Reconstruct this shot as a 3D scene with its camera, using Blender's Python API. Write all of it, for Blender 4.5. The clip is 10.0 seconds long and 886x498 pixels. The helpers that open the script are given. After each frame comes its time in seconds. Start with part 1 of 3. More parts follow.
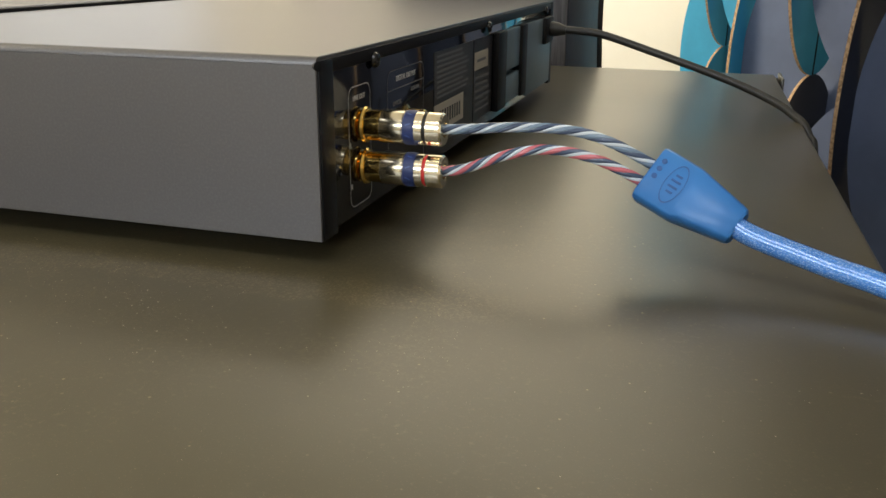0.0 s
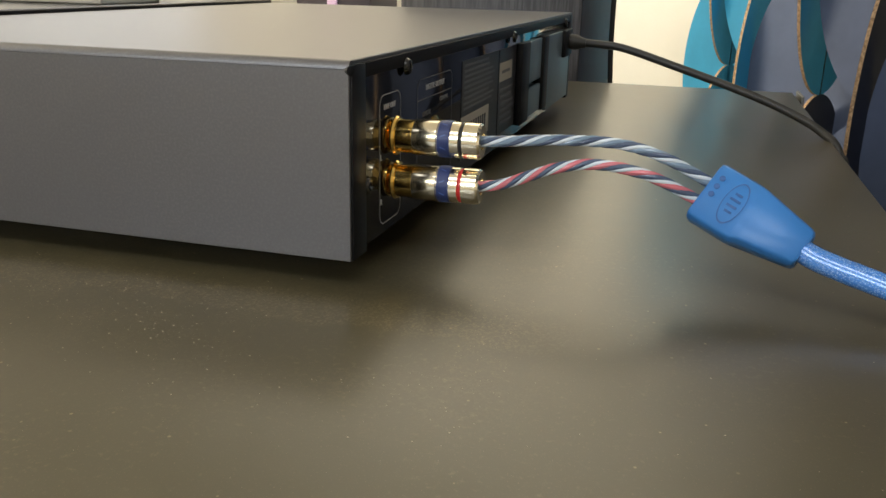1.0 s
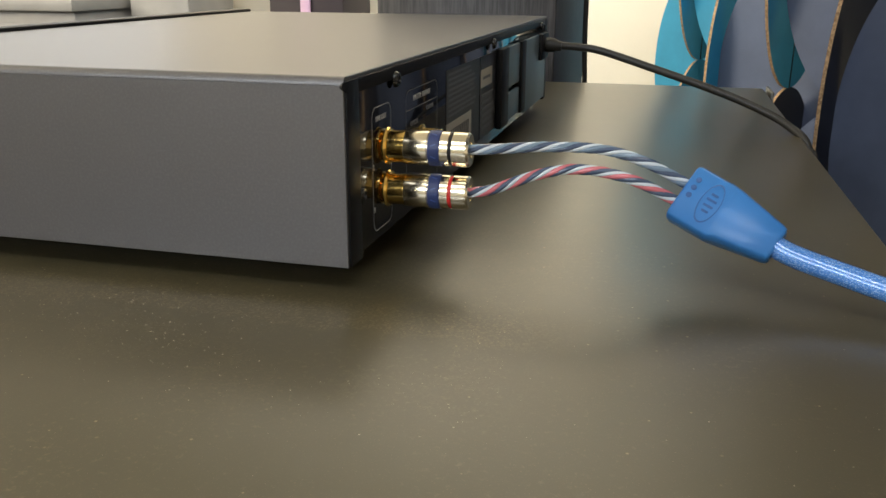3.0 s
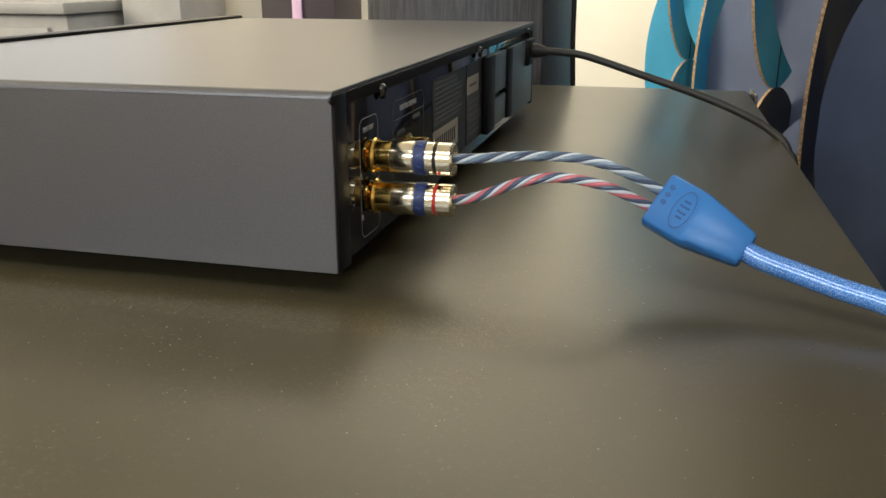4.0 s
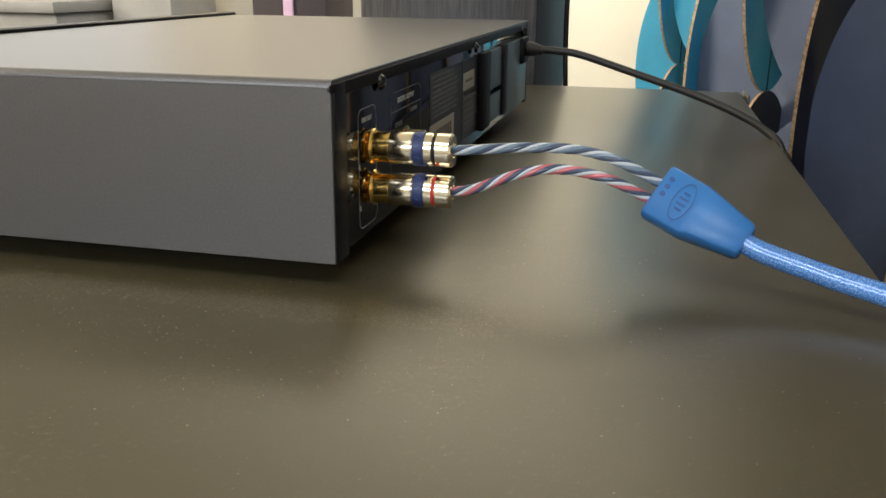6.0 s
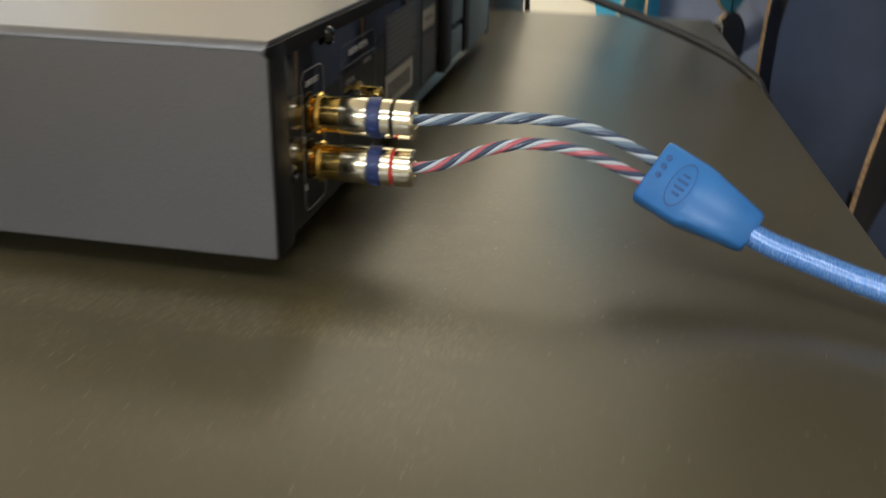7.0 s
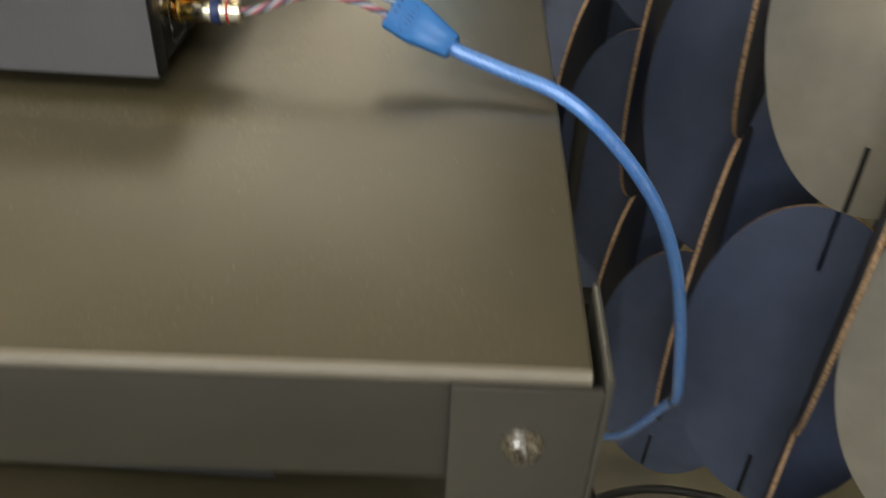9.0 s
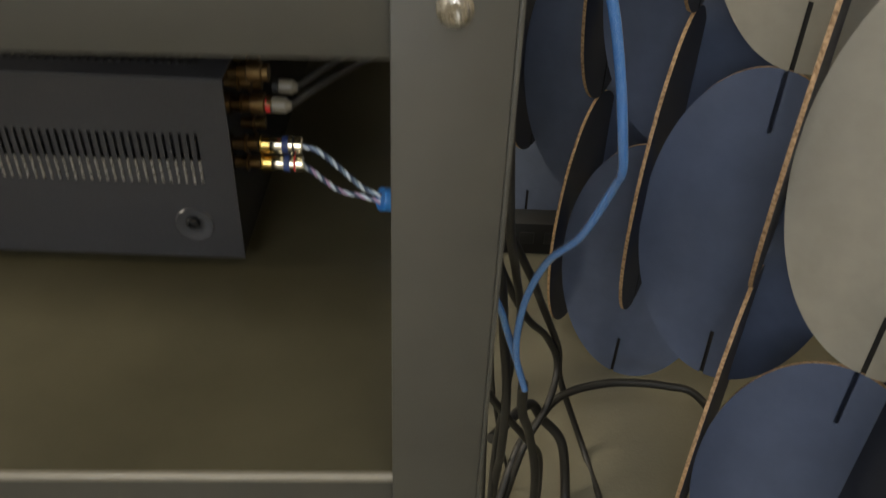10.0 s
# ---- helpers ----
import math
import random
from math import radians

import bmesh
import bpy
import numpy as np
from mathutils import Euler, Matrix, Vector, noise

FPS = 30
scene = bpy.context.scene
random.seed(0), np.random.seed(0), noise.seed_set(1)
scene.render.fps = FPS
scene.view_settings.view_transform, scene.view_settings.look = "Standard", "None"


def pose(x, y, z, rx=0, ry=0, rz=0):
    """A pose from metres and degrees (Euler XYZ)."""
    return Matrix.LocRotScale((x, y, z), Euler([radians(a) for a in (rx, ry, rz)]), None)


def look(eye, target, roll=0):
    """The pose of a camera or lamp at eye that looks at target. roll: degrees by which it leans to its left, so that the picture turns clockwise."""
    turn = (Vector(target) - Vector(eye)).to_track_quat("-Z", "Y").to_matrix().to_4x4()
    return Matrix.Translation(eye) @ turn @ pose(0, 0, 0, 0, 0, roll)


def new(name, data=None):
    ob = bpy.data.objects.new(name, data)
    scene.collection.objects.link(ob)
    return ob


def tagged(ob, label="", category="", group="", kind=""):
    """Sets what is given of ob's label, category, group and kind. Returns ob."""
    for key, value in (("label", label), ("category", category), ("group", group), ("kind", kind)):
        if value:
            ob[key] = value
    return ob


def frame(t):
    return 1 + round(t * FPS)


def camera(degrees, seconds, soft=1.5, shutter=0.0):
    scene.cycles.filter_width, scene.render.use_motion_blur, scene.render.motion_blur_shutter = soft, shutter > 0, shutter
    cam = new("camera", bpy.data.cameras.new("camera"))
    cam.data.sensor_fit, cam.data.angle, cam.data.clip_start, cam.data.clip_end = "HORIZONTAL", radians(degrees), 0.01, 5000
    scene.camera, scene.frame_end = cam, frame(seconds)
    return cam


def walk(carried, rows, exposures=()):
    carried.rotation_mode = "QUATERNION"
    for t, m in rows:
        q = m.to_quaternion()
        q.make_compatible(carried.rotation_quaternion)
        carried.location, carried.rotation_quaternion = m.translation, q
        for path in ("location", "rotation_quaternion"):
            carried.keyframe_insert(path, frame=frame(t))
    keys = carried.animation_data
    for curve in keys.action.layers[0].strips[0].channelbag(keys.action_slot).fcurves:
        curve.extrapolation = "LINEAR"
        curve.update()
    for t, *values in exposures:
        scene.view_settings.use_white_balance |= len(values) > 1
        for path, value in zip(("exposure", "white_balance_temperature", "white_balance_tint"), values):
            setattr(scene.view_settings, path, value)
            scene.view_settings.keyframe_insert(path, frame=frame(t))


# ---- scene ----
cam = camera(54.5, 10.0, 1.5, 0.5)
PATH = [
    (0, (0.12, -0.256, 0.102), (-0.428, 1.558, -0.54), 0.5),
    (0.5, (0.111, -0.248, 0.097), (-0.437, 1.574, -0.521), 0.6),
    (1, (0.1, -0.239, 0.096), (-0.438, 1.59, -0.51), 1.3),
    (1.5, (0.098, -0.233, 0.094), (-0.404, 1.598, -0.536), 1.1),
    (2, (0.094, -0.237, 0.094), (-0.4, 1.6, -0.525), 1.1),
    (2.5, (0.095, -0.244, 0.097), (-0.403, 1.594, -0.512), 0.5),
    (4, (0.104, -0.262, 0.108), (-0.369, 1.583, -0.503), 0.0),
    (4.5, (0.104, -0.259, 0.105), (-0.367, 1.586, -0.508), 0.2),
    (5, (0.102, -0.258, 0.104), (-0.355, 1.59, -0.51), 0.7),
    (5.5, (0.1, -0.262, 0.105), (-0.339, 1.593, -0.501), 0.7),
    (5.7, (0.103, -0.263, 0.106), (-0.347, 1.59, -0.496), 0.5),
    (6.8, (0.089, -0.25, 0.091), (-0.311, 1.613, -0.519), 0.8),
    (7, (0.087, -0.216, 0.112), (-0.238, 1.592, -0.678), 1.6),
    (7.2, (0.082, -0.195, 0.128), (-0.2, 1.556, -0.797), 2.2),
    (7.5, (0.086, -0.184, 0.147), (-0.115, 1.47, -0.959), 3.3),
    (7.8, (0.11, -0.201, 0.167), (-0.118, 1.47, -0.908), 0.8),
    (8, (0.11, -0.22, 0.178), (-0.059, 1.421, -0.954), 2.2),
    (8.5, (0.14, -0.302, 0.202), (-0.048, 1.317, -0.957), 1.3),
    (8.8, (0.147, -0.337, 0.205), (0.012, 1.255, -0.999), 0.7),
    (9, (0.144, -0.36, 0.191), (0.104, 1.237, -1.013), 2.6),
    (9.2, (0.141, -0.389, 0.179), (0.162, 1.218, -1.013), 3.1),
    (9.5, (0.144, -0.418, 0.155), (0.196, 1.153, -1.083), 3.4),
    (9.7, (0.152, -0.436, 0.136), (0.187, 1.134, -1.103), 2.6),
    (10, (0.165, -0.478, 0.093), (0.176, 1.111, -1.121), 2.3),
]
walk(cam, [(t, look(eye, target, roll)) for t, eye, target, roll in PATH], ((0, 0.0), (6.6, 0.0), (7.0, -0.15), (7.5, -0.12), (8.1, -0.06), (8.6, 0.12), (9.0, 0.10), (9.5, 0.02), (10, 0.22)))

# ---- world and lights ----
world = bpy.data.worlds.new("world")
scene.world = world
world.use_nodes = True
wn = world.node_tree
sky = wn.nodes.new("ShaderNodeTexSky")
sky.sky_type, sky.sun_disc = "NISHITA", False
sky.sun_elevation, sky.sun_rotation = radians(35), radians(-40)
wn.links.new(sky.outputs[0], wn.nodes["Background"].inputs[0])
wn.nodes["Background"].inputs[1].default_value = 0.12


def area(name, m, w, h, power, colour):
    lamp = bpy.data.lights.new(name, "AREA")
    lamp.shape, lamp.size, lamp.size_y, lamp.energy, lamp.color = "RECTANGLE", w, h, power, colour
    ob = new(name, lamp)
    ob.matrix_world = m
    return ob


# room: x -2.4 .. 1.7, y -2.6 .. 2.12, floor -1.09, ceiling 1.4
X0, X1, Y0, Y1, ZF, ZC = -2.4, 1.7, -2.6, 2.12, -1.092, 1.4
area("window_light_back", look((-1.85, Y1 - 0.02, 0.75), (-0.6, 0.4, 0.1)), 0.9, 0.9, 2, (1.0, 0.94, 0.84))
# added front fill from behind the camera, source unseen
area("window_light_front", look((-0.9, Y0 + 0.05, 0.98), (0.0, 0.3, -0.1)), 1.7, 0.48, 25, (0.90, 0.94, 1.0))
# added high fill, unseen; leaves the gap under the player dark
area("ceiling_light", look((0.15, -0.95, ZC - 0.065), (0.15, -0.9499, -1.0)), 1.15, 0.28, 10.5, (0.92, 0.94, 1.0))
# added fill from the left to lift the shelf, source unseen
area("window_light_west", look((X0 + 0.03, 0.1, 0.78), (0.2, 0.5, 0.0)), 1.2, 0.85, 58, (1.0, 0.88, 0.68))
# added fill that brightens the north wall; no such lamp is known
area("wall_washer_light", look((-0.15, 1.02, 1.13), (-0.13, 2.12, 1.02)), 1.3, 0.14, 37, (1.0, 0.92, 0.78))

# ---- materials ----


class Nodes:
    """A material with a principled shader and short calls to add nodes."""

    def __init__(self, name, colour, rough=0.5, metal=0.0, coat=0.0):
        self.m = bpy.data.materials.new(name)
        self.m.use_nodes = True
        self.t = self.m.node_tree
        self.b = self.t.nodes["Principled BSDF"]
        self.b.inputs["Base Color"].default_value = (*colour, 1)
        self.b.inputs["Roughness"].default_value = rough
        self.b.inputs["Metallic"].default_value = metal
        self.b.inputs["Coat Weight"].default_value = coat
        self.tc = self.t.nodes.new("ShaderNodeTexCoord")

    def link(self, a, b):
        self.t.links.new(a, b)

    def noise(self, scale, detail=4, stretch=None, rough=0.6):
        n = self.t.nodes.new("ShaderNodeTexNoise")
        n.inputs["Scale"].default_value = scale
        n.inputs["Detail"].default_value = detail
        n.inputs["Roughness"].default_value = rough
        if stretch:
            mp = self.t.nodes.new("ShaderNodeMapping")
            mp.inputs["Scale"].default_value = stretch
            self.link(self.tc.outputs["Object"], mp.inputs["Vector"])
            self.link(mp.outputs[0], n.inputs["Vector"])
        else:
            self.link(self.tc.outputs["Object"], n.inputs["Vector"])
        return n.outputs["Fac"]

    def ramp(self, fac, *stops):
        r = self.t.nodes.new("ShaderNodeValToRGB")
        while len(r.color_ramp.elements) < len(stops):
            r.color_ramp.elements.new(0.5)
        for e, (p, c) in zip(r.color_ramp.elements, stops):
            e.position = p
            e.color = (*c, 1) if len(c) == 3 else c
        self.link(fac, r.inputs[0])
        return r.outputs[0]

    def mix(self, fac, a, b):
        n = self.t.nodes.new("ShaderNodeMix")
        n.data_type = "RGBA"
        self.link(fac, n.inputs["Factor"])
        for v, s in ((a, n.inputs["A"]), (b, n.inputs["B"])):
            if isinstance(v, tuple):
                s.default_value = (*v, 1)
            else:
                self.link(v, s)
        return n.outputs["Result"]

    def colour(self, out):
        self.link(out, self.b.inputs["Base Color"])
        return self

    def roughness(self, fac, lo, hi, a=0.3, b=0.7):
        self.link(self.ramp(fac, (a, (lo,) * 3), (b, (hi,) * 3)), self.b.inputs["Roughness"])
        return self

    def bump(self, fac, depth, strength=0.5):
        n = self.t.nodes.new("ShaderNodeBump")
        n.inputs["Distance"].default_value = depth
        n.inputs["Strength"].default_value = strength
        self.link(fac, n.inputs["Height"])
        self.link(n.outputs[0], self.b.inputs["Normal"])
        return self


def powder(name, colour, rough, grain=1800, depth=0.00008, var=0.12, fleck=0.0):
    n = Nodes(name, colour, rough)
    big = n.noise(9, 5)
    c0, c1 = tuple(c * (1 - var) for c in colour), tuple(c * (1 + var) for c in colour)
    out = n.ramp(big, (0.3, c0), (0.7, c1))
    if fleck:
        out = n.mix(n.ramp(n.noise(1100, 3), (0.45, (0, 0, 0)), (0.75, (fleck,) * 3)), out, tuple(min(1, c * 2.6) for c in colour))
    n.colour(out)
    n.bump(n.noise(grain, 2), depth, 0.6)
    return n


def shelf_material(name, dusty_lit):
    n = Nodes(name, (0.05, 0.046, 0.038), 0.32)
    base = n.ramp(n.noise(6, 6), (0.32, (0.038, 0.033, 0.017)), (0.68, (0.062, 0.054, 0.029)))
    fine = n.ramp(n.noise(1900, 2), (0.60, (0, 0, 0)), (0.74, (0.30, 0.30, 0.30)))
    v = n.t.nodes.new("ShaderNodeTexVoronoi")
    v.inputs["Scale"].default_value = 170
    n.link(n.tc.outputs["Object"], v.inputs["Vector"])
    speck = n.ramp(v.outputs["Distance"], (0.055, (1, 1, 1)), (0.085, (0, 0, 0)))
    pick = n.ramp(v.outputs["Color"], (0.50, (0, 0, 0)), (0.80, (0.8, 0.8, 0.8)))

    def times(a, b, op="MULTIPLY"):
        m = n.t.nodes.new("ShaderNodeMath")
        m.operation = op
        n.link(a, m.inputs[0])
        n.link(b, m.inputs[1])
        return m.outputs[0]

    mottle = n.ramp(n.noise(480, 5, rough=0.75), (0.50, (0, 0, 0)), (0.72, (0.34, 0.34, 0.34)))
    patch = n.ramp(n.noise(16, 4), (0.38, (0.25, 0.25, 0.25)), (0.62, (1, 1, 1)))
    dust = times(times(fine, times(mottle, patch), "MAXIMUM"), times(speck, pick), "MAXIMUM")
    # settled dust: a dense strip along the player's side, thinner beyond, with a bare patch
    geo = n.t.nodes.new("ShaderNodeNewGeometry")
    sep = n.t.nodes.new("ShaderNodeSeparateXYZ")
    n.link(geo.outputs["Position"], sep.inputs[0])

    def lin(a, k, c):
        m = n.t.nodes.new("ShaderNodeMath")
        m.operation = "MULTIPLY_ADD"
        n.link(a, m.inputs[0])
        m.inputs[1].default_value = k
        m.inputs[2].default_value = c
        return m.outputs[0]

    def step(a, lo, hi, v0=0.0, v1=1.0):
        m = n.t.nodes.new("ShaderNodeMapRange")
        m.interpolation_type = "SMOOTHSTEP"
        n.link(a, m.inputs["Value"])
        for key, v in (("From Min", lo), ("From Max", hi), ("To Min", v0), ("To Max", v1)):
            m.inputs[key].default_value = v
        return m.outputs[0]

    px, py = sep.outputs[0], sep.outputs[1]
    yw = times(py, lin(n.noise(45, 4), 0.022, -0.011), "ADD")
    xw = times(px, lin(n.noise(38, 4), 0.030, -0.015), "ADD")
    strip = times(step(yw, -0.031, -0.026), step(py, -0.010, -0.002, 1.0, 0.0))
    thin = times(step(yw, -0.10, -0.035, 0.0, 0.55), step(n.noise(70, 4), 0.38, 0.62, 0.15, 1.0))
    # dust-free ellipse paints the player's soft shadow on the shelf
    ex, ey = lin(xw, 1 / 0.030, -0.012 / 0.030), lin(yw, 1 / 0.015, 0.043 / 0.015)
    shadow_patch = step(times(times(ex, ex), times(ey, ey), "ADD"), 0.75, 1.15)
    cover = times(times(times(strip, thin, "MAXIMUM"), shadow_patch), step(xw, 0.045, 0.085, 1.0, 0.0))
    cells = n.t.nodes.new("ShaderNodeTexVoronoi")
    cells.inputs["Scale"].default_value = 1600
    n.link(n.tc.outputs["Object"], cells.inputs["Vector"])
    grains = n.ramp(cells.outputs["Color"], (0.50, (0.01, 0.01, 0.01)), (0.88, (0.27, 0.27, 0.27)))
    # pale dust film fades out by the player, which paints its shade
    lit_film = times(step(py, -0.020, -0.008, 0.065, 0.0), step(px, 0.030, 0.080, 0.0, 0.065), "MAXIMUM")
    dust = times(dust, times(times(cover, grains), lit_film, "ADD"), "MAXIMUM")
    # bay shelf copy: dust off and duller, its shade put into the colour
    if not dusty_lit:
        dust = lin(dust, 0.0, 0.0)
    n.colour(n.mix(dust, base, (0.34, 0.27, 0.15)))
    n.b.inputs["Roughness"].default_value = 0.29 if dusty_lit else 0.40
    n.b.inputs["IOR"].default_value = 1.58 if dusty_lit else 1.45
    n.bump(n.noise(1400, 2), 0.00003, 0.35)
    return n.m


def cardboard_face(name, colour):
    n = Nodes(name, colour, 0.62)
    c0, c1 = tuple(c * 0.88 for c in colour), tuple(c * 1.1 for c in colour)
    n.colour(n.ramp(n.noise(14, 7), (0.3, c0), (0.7, c1)))
    n.bump(n.noise(500, 3), 0.0002, 0.4)
    return n.m


def kraft():
    n = Nodes("kraft_edge", (0.42, 0.27, 0.14), 0.8)
    n.colour(n.ramp(n.noise(260, 3), (0.35, (0.20, 0.12, 0.06)), (0.62, (0.50, 0.33, 0.18))))
    n.bump(n.noise(300, 2), 0.0008, 0.8)
    return n.m


def plaster(name, colour):
    n = Nodes(name, colour, 0.8)
    n.colour(n.ramp(n.noise(3, 6), (0.3, tuple(c * 0.92 for c in colour)), (0.7, colour)))
    n.bump(n.noise(180, 3), 0.0008, 0.4)
    return n.m


def veneer():
    n = Nodes("black_ash_veneer", (0.02, 0.019, 0.02), 0.45)
    s = n.noise(30, 8, (14, 14, 0.7))
    n.colour(n.ramp(s, (0.42, (0.010, 0.010, 0.011)), (0.58, (0.045, 0.042, 0.045))))
    n.bump(s, 0.0006, 0.6)
    return n.m


def braid():
    n = Nodes("blue_braided_jacket", (0.10, 0.30, 0.72), 0.22, 0.10, 1.0)
    v = n.t.nodes.new("ShaderNodeTexVoronoi")
    v.inputs["Scale"].default_value = 1900
    n.link(n.tc.outputs["Object"], v.inputs["Vector"])
    n.colour(n.mix(n.ramp(n.noise(90, 3), (0.35, (0.05,) * 3), (0.65, (0.45,) * 3)), n.ramp(v.outputs["Distance"], (0.06, (0.48, 0.72, 0.97)), (0.50, (0.045, 0.19, 0.58))), (0.07, 0.26, 0.70)))
    n.b.inputs["Coat Roughness"].default_value = 0.10
    return n.m


def metal(name, colour, rough):
    n = Nodes(name, colour, rough, 1.0)
    n.roughness(n.noise(700, 3), rough * 0.7, rough * 1.5)
    return n.m


M_SHELF = shelf_material("dusty_shelf_enamel", True)
# same enamel darkened for the shaded bay
M_SHELFSHADE = shelf_material("shaded_shelf_enamel", False)
M_FRAME = powder("grey_frame_enamel", (0.050, 0.048, 0.039), 0.40, 2200, 0.00005).m
M_PALETAN = powder("pale_tan_enamel", (0.20, 0.18, 0.135), 0.36).m
M_CASE = powder("charcoal_case_paint", (0.062, 0.060, 0.061), 0.38, 2400, 0.00008, 0.08, 0.30).m
M_CASE.node_tree.nodes["Principled BSDF"].inputs["IOR"].default_value = 1.95
M_AMP = powder("graphite_amplifier_paint", (0.024, 0.024, 0.026), 0.42, 1500, 0.00008, 0.08, 0.3).m
# amplifier paint, lightened to put the dish's highlight into the colour
M_DISH = powder("brightened_dish_paint", (0.050, 0.050, 0.053), 0.2).m
M_PANEL = powder("black_panel_paint", (0.006, 0.006, 0.007), 0.05, 1500, 0.000002, 0.1).m
M_PANEL.node_tree.nodes["Principled BSDF"].inputs["IOR"].default_value = 2.0
M_EDGE = powder("black_folded_edge", (0.008, 0.008, 0.009), 0.45).m
M_EDGE.node_tree.nodes["Principled BSDF"].inputs["IOR"].default_value = 1.3
M_RUBBER = powder("black_rubber", (0.012, 0.012, 0.012), 0.6).m
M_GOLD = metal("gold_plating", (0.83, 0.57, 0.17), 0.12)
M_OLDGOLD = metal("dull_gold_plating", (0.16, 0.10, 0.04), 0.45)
M_CHAMP = Nodes("pale_gold_plating", (0.92, 0.83, 0.62), 0.17, 1.0).m
M_STEEL = metal("zinc_steel", (0.42, 0.40, 0.36), 0.25)
M_DARKSTEEL = powder("black_screw_steel", (0.010, 0.010, 0.010), 0.22).m
M_BAND = powder("navy_band", (0.025, 0.042, 0.14), 0.45).m
M_BANDLINE = powder("blue_band_relief", (0.06, 0.11, 0.30), 0.45).m
M_RED = powder("red_ring_paint", (0.62, 0.03, 0.03), 0.4).m
M_BLACKGROOVE = powder("black_groove", (0.01, 0.01, 0.01), 0.5).m
M_HUB = powder("blue_moulded_plastic", (0.035, 0.185, 0.50), 0.36, 900, 0.00006, 0.06).m
M_HUBDARK = powder("dark_blue_relief", (0.014, 0.085, 0.28), 0.45).m
M_BRAID = braid()
M_NAVY = powder("navy_wire", (0.075, 0.105, 0.17), 0.22).m
M_WHITE = powder("silver_white_wire", (0.66, 0.74, 0.80), 0.16).m
M_WIRERED = powder("red_wire", (0.62, 0.17, 0.20), 0.25).m
M_BLUEGREY = powder("blue_grey_wire", (0.20, 0.28, 0.37), 0.2).m
M_PRINT = powder("white_print", (0.45, 0.45, 0.45), 0.6).m
M_PRINTDIM = powder("grey_print", (0.17, 0.17, 0.175), 0.6).m
M_LABEL = powder("grey_label_film", (0.018, 0.018, 0.019), 0.35).m
M_STICKER = powder("pale_sticker", (0.48, 0.44, 0.36), 0.5).m
M_SLATE = powder("slate_blue_plate", (0.17, 0.23, 0.26), 0.30).m
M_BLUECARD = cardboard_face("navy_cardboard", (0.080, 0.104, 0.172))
# navy card darkened: shade of the cross ovals put into the colour
M_SHADECARD = cardboard_face("shaded_navy_cardboard", (0.014, 0.018, 0.034))
M_TEALCARD = cardboard_face("teal_cardboard", (0.025, 0.25, 0.42))
M_GREYCARD = cardboard_face("beige_grey_cardboard", (0.33, 0.305, 0.245))
M_KRAFT = kraft()
M_WALL = plaster("cream_wall_paint", (0.78, 0.73, 0.62))
M_CEIL = plaster("white_ceiling_paint", (0.80, 0.79, 0.76))
M_FLOOR = plaster("pale_vinyl_floor", (0.150, 0.138, 0.094))
M_VENEER = veneer()
M_PLUM = powder("plum_black_fabric", (0.014, 0.007, 0.013), 0.6).m
M_PLUMLIGHT = powder("pale_plum", (0.45, 0.30, 0.45), 0.4).m
M_GREYBOX = powder("grey_plastic", (0.25, 0.25, 0.25), 0.5).m
M_WHITEPAINT = powder("white_window_paint", (0.72, 0.72, 0.70), 0.4).m
M_CORD = powder("black_cord_rubber", (0.018, 0.017, 0.014), 0.5).m
M_GLASS = Nodes("window_glass", (1, 1, 1), 0.02).m
M_GLASS.node_tree.nodes["Principled BSDF"].inputs["Transmission Weight"].default_value = 1.0

# ---- mesh helpers ----


def finish(bm, mats, angle=35):
    bmesh.ops.recalc_face_normals(bm, faces=bm.faces)
    me = bpy.data.meshes.new("mesh")
    bm.to_mesh(me)
    bm.free()
    for m in mats if isinstance(mats, (list, tuple)) else [mats]:
        me.materials.append(m)
    me.polygons.foreach_set("use_smooth", [True] * len(me.polygons))
    me.set_sharp_from_angle(angle=radians(angle))
    return me


def part(name, bm, mats, parent=None, label="", angle=35):
    ob = new(name, finish(bm, mats, angle))
    if parent:
        ob.parent = parent
    if label:
        ob["label"] = label
    return ob


def thing(name, label, category, at=(0, 0, 0), turn=0.0, group="", kind=""):
    ob = new(name)
    ob.empty_display_size = 0.05
    ob.matrix_basis = pose(*at, 0, 0, turn)
    return tagged(ob, label, category, group, kind)


def box(lo, hi, bevel=0.0, segs=2, bm=None):
    own = bm is None
    bm = bmesh.new() if own else bm
    size = [b - a for a, b in zip(lo, hi)]
    mid = [(a + b) / 2 for a, b in zip(lo, hi)]
    made = bmesh.ops.create_cube(bm, size=1, matrix=Matrix.LocRotScale(mid, None, size))
    if bevel:
        edges = {e for v in made["verts"] for e in v.link_edges}
        bmesh.ops.bevel(bm, geom=list(edges), offset=bevel, segments=segs, affect="EDGES", profile=0.5)
    return bm


def frame_of(direction):
    return Vector(direction).to_track_quat("Z", "Y").to_matrix().to_4x4()


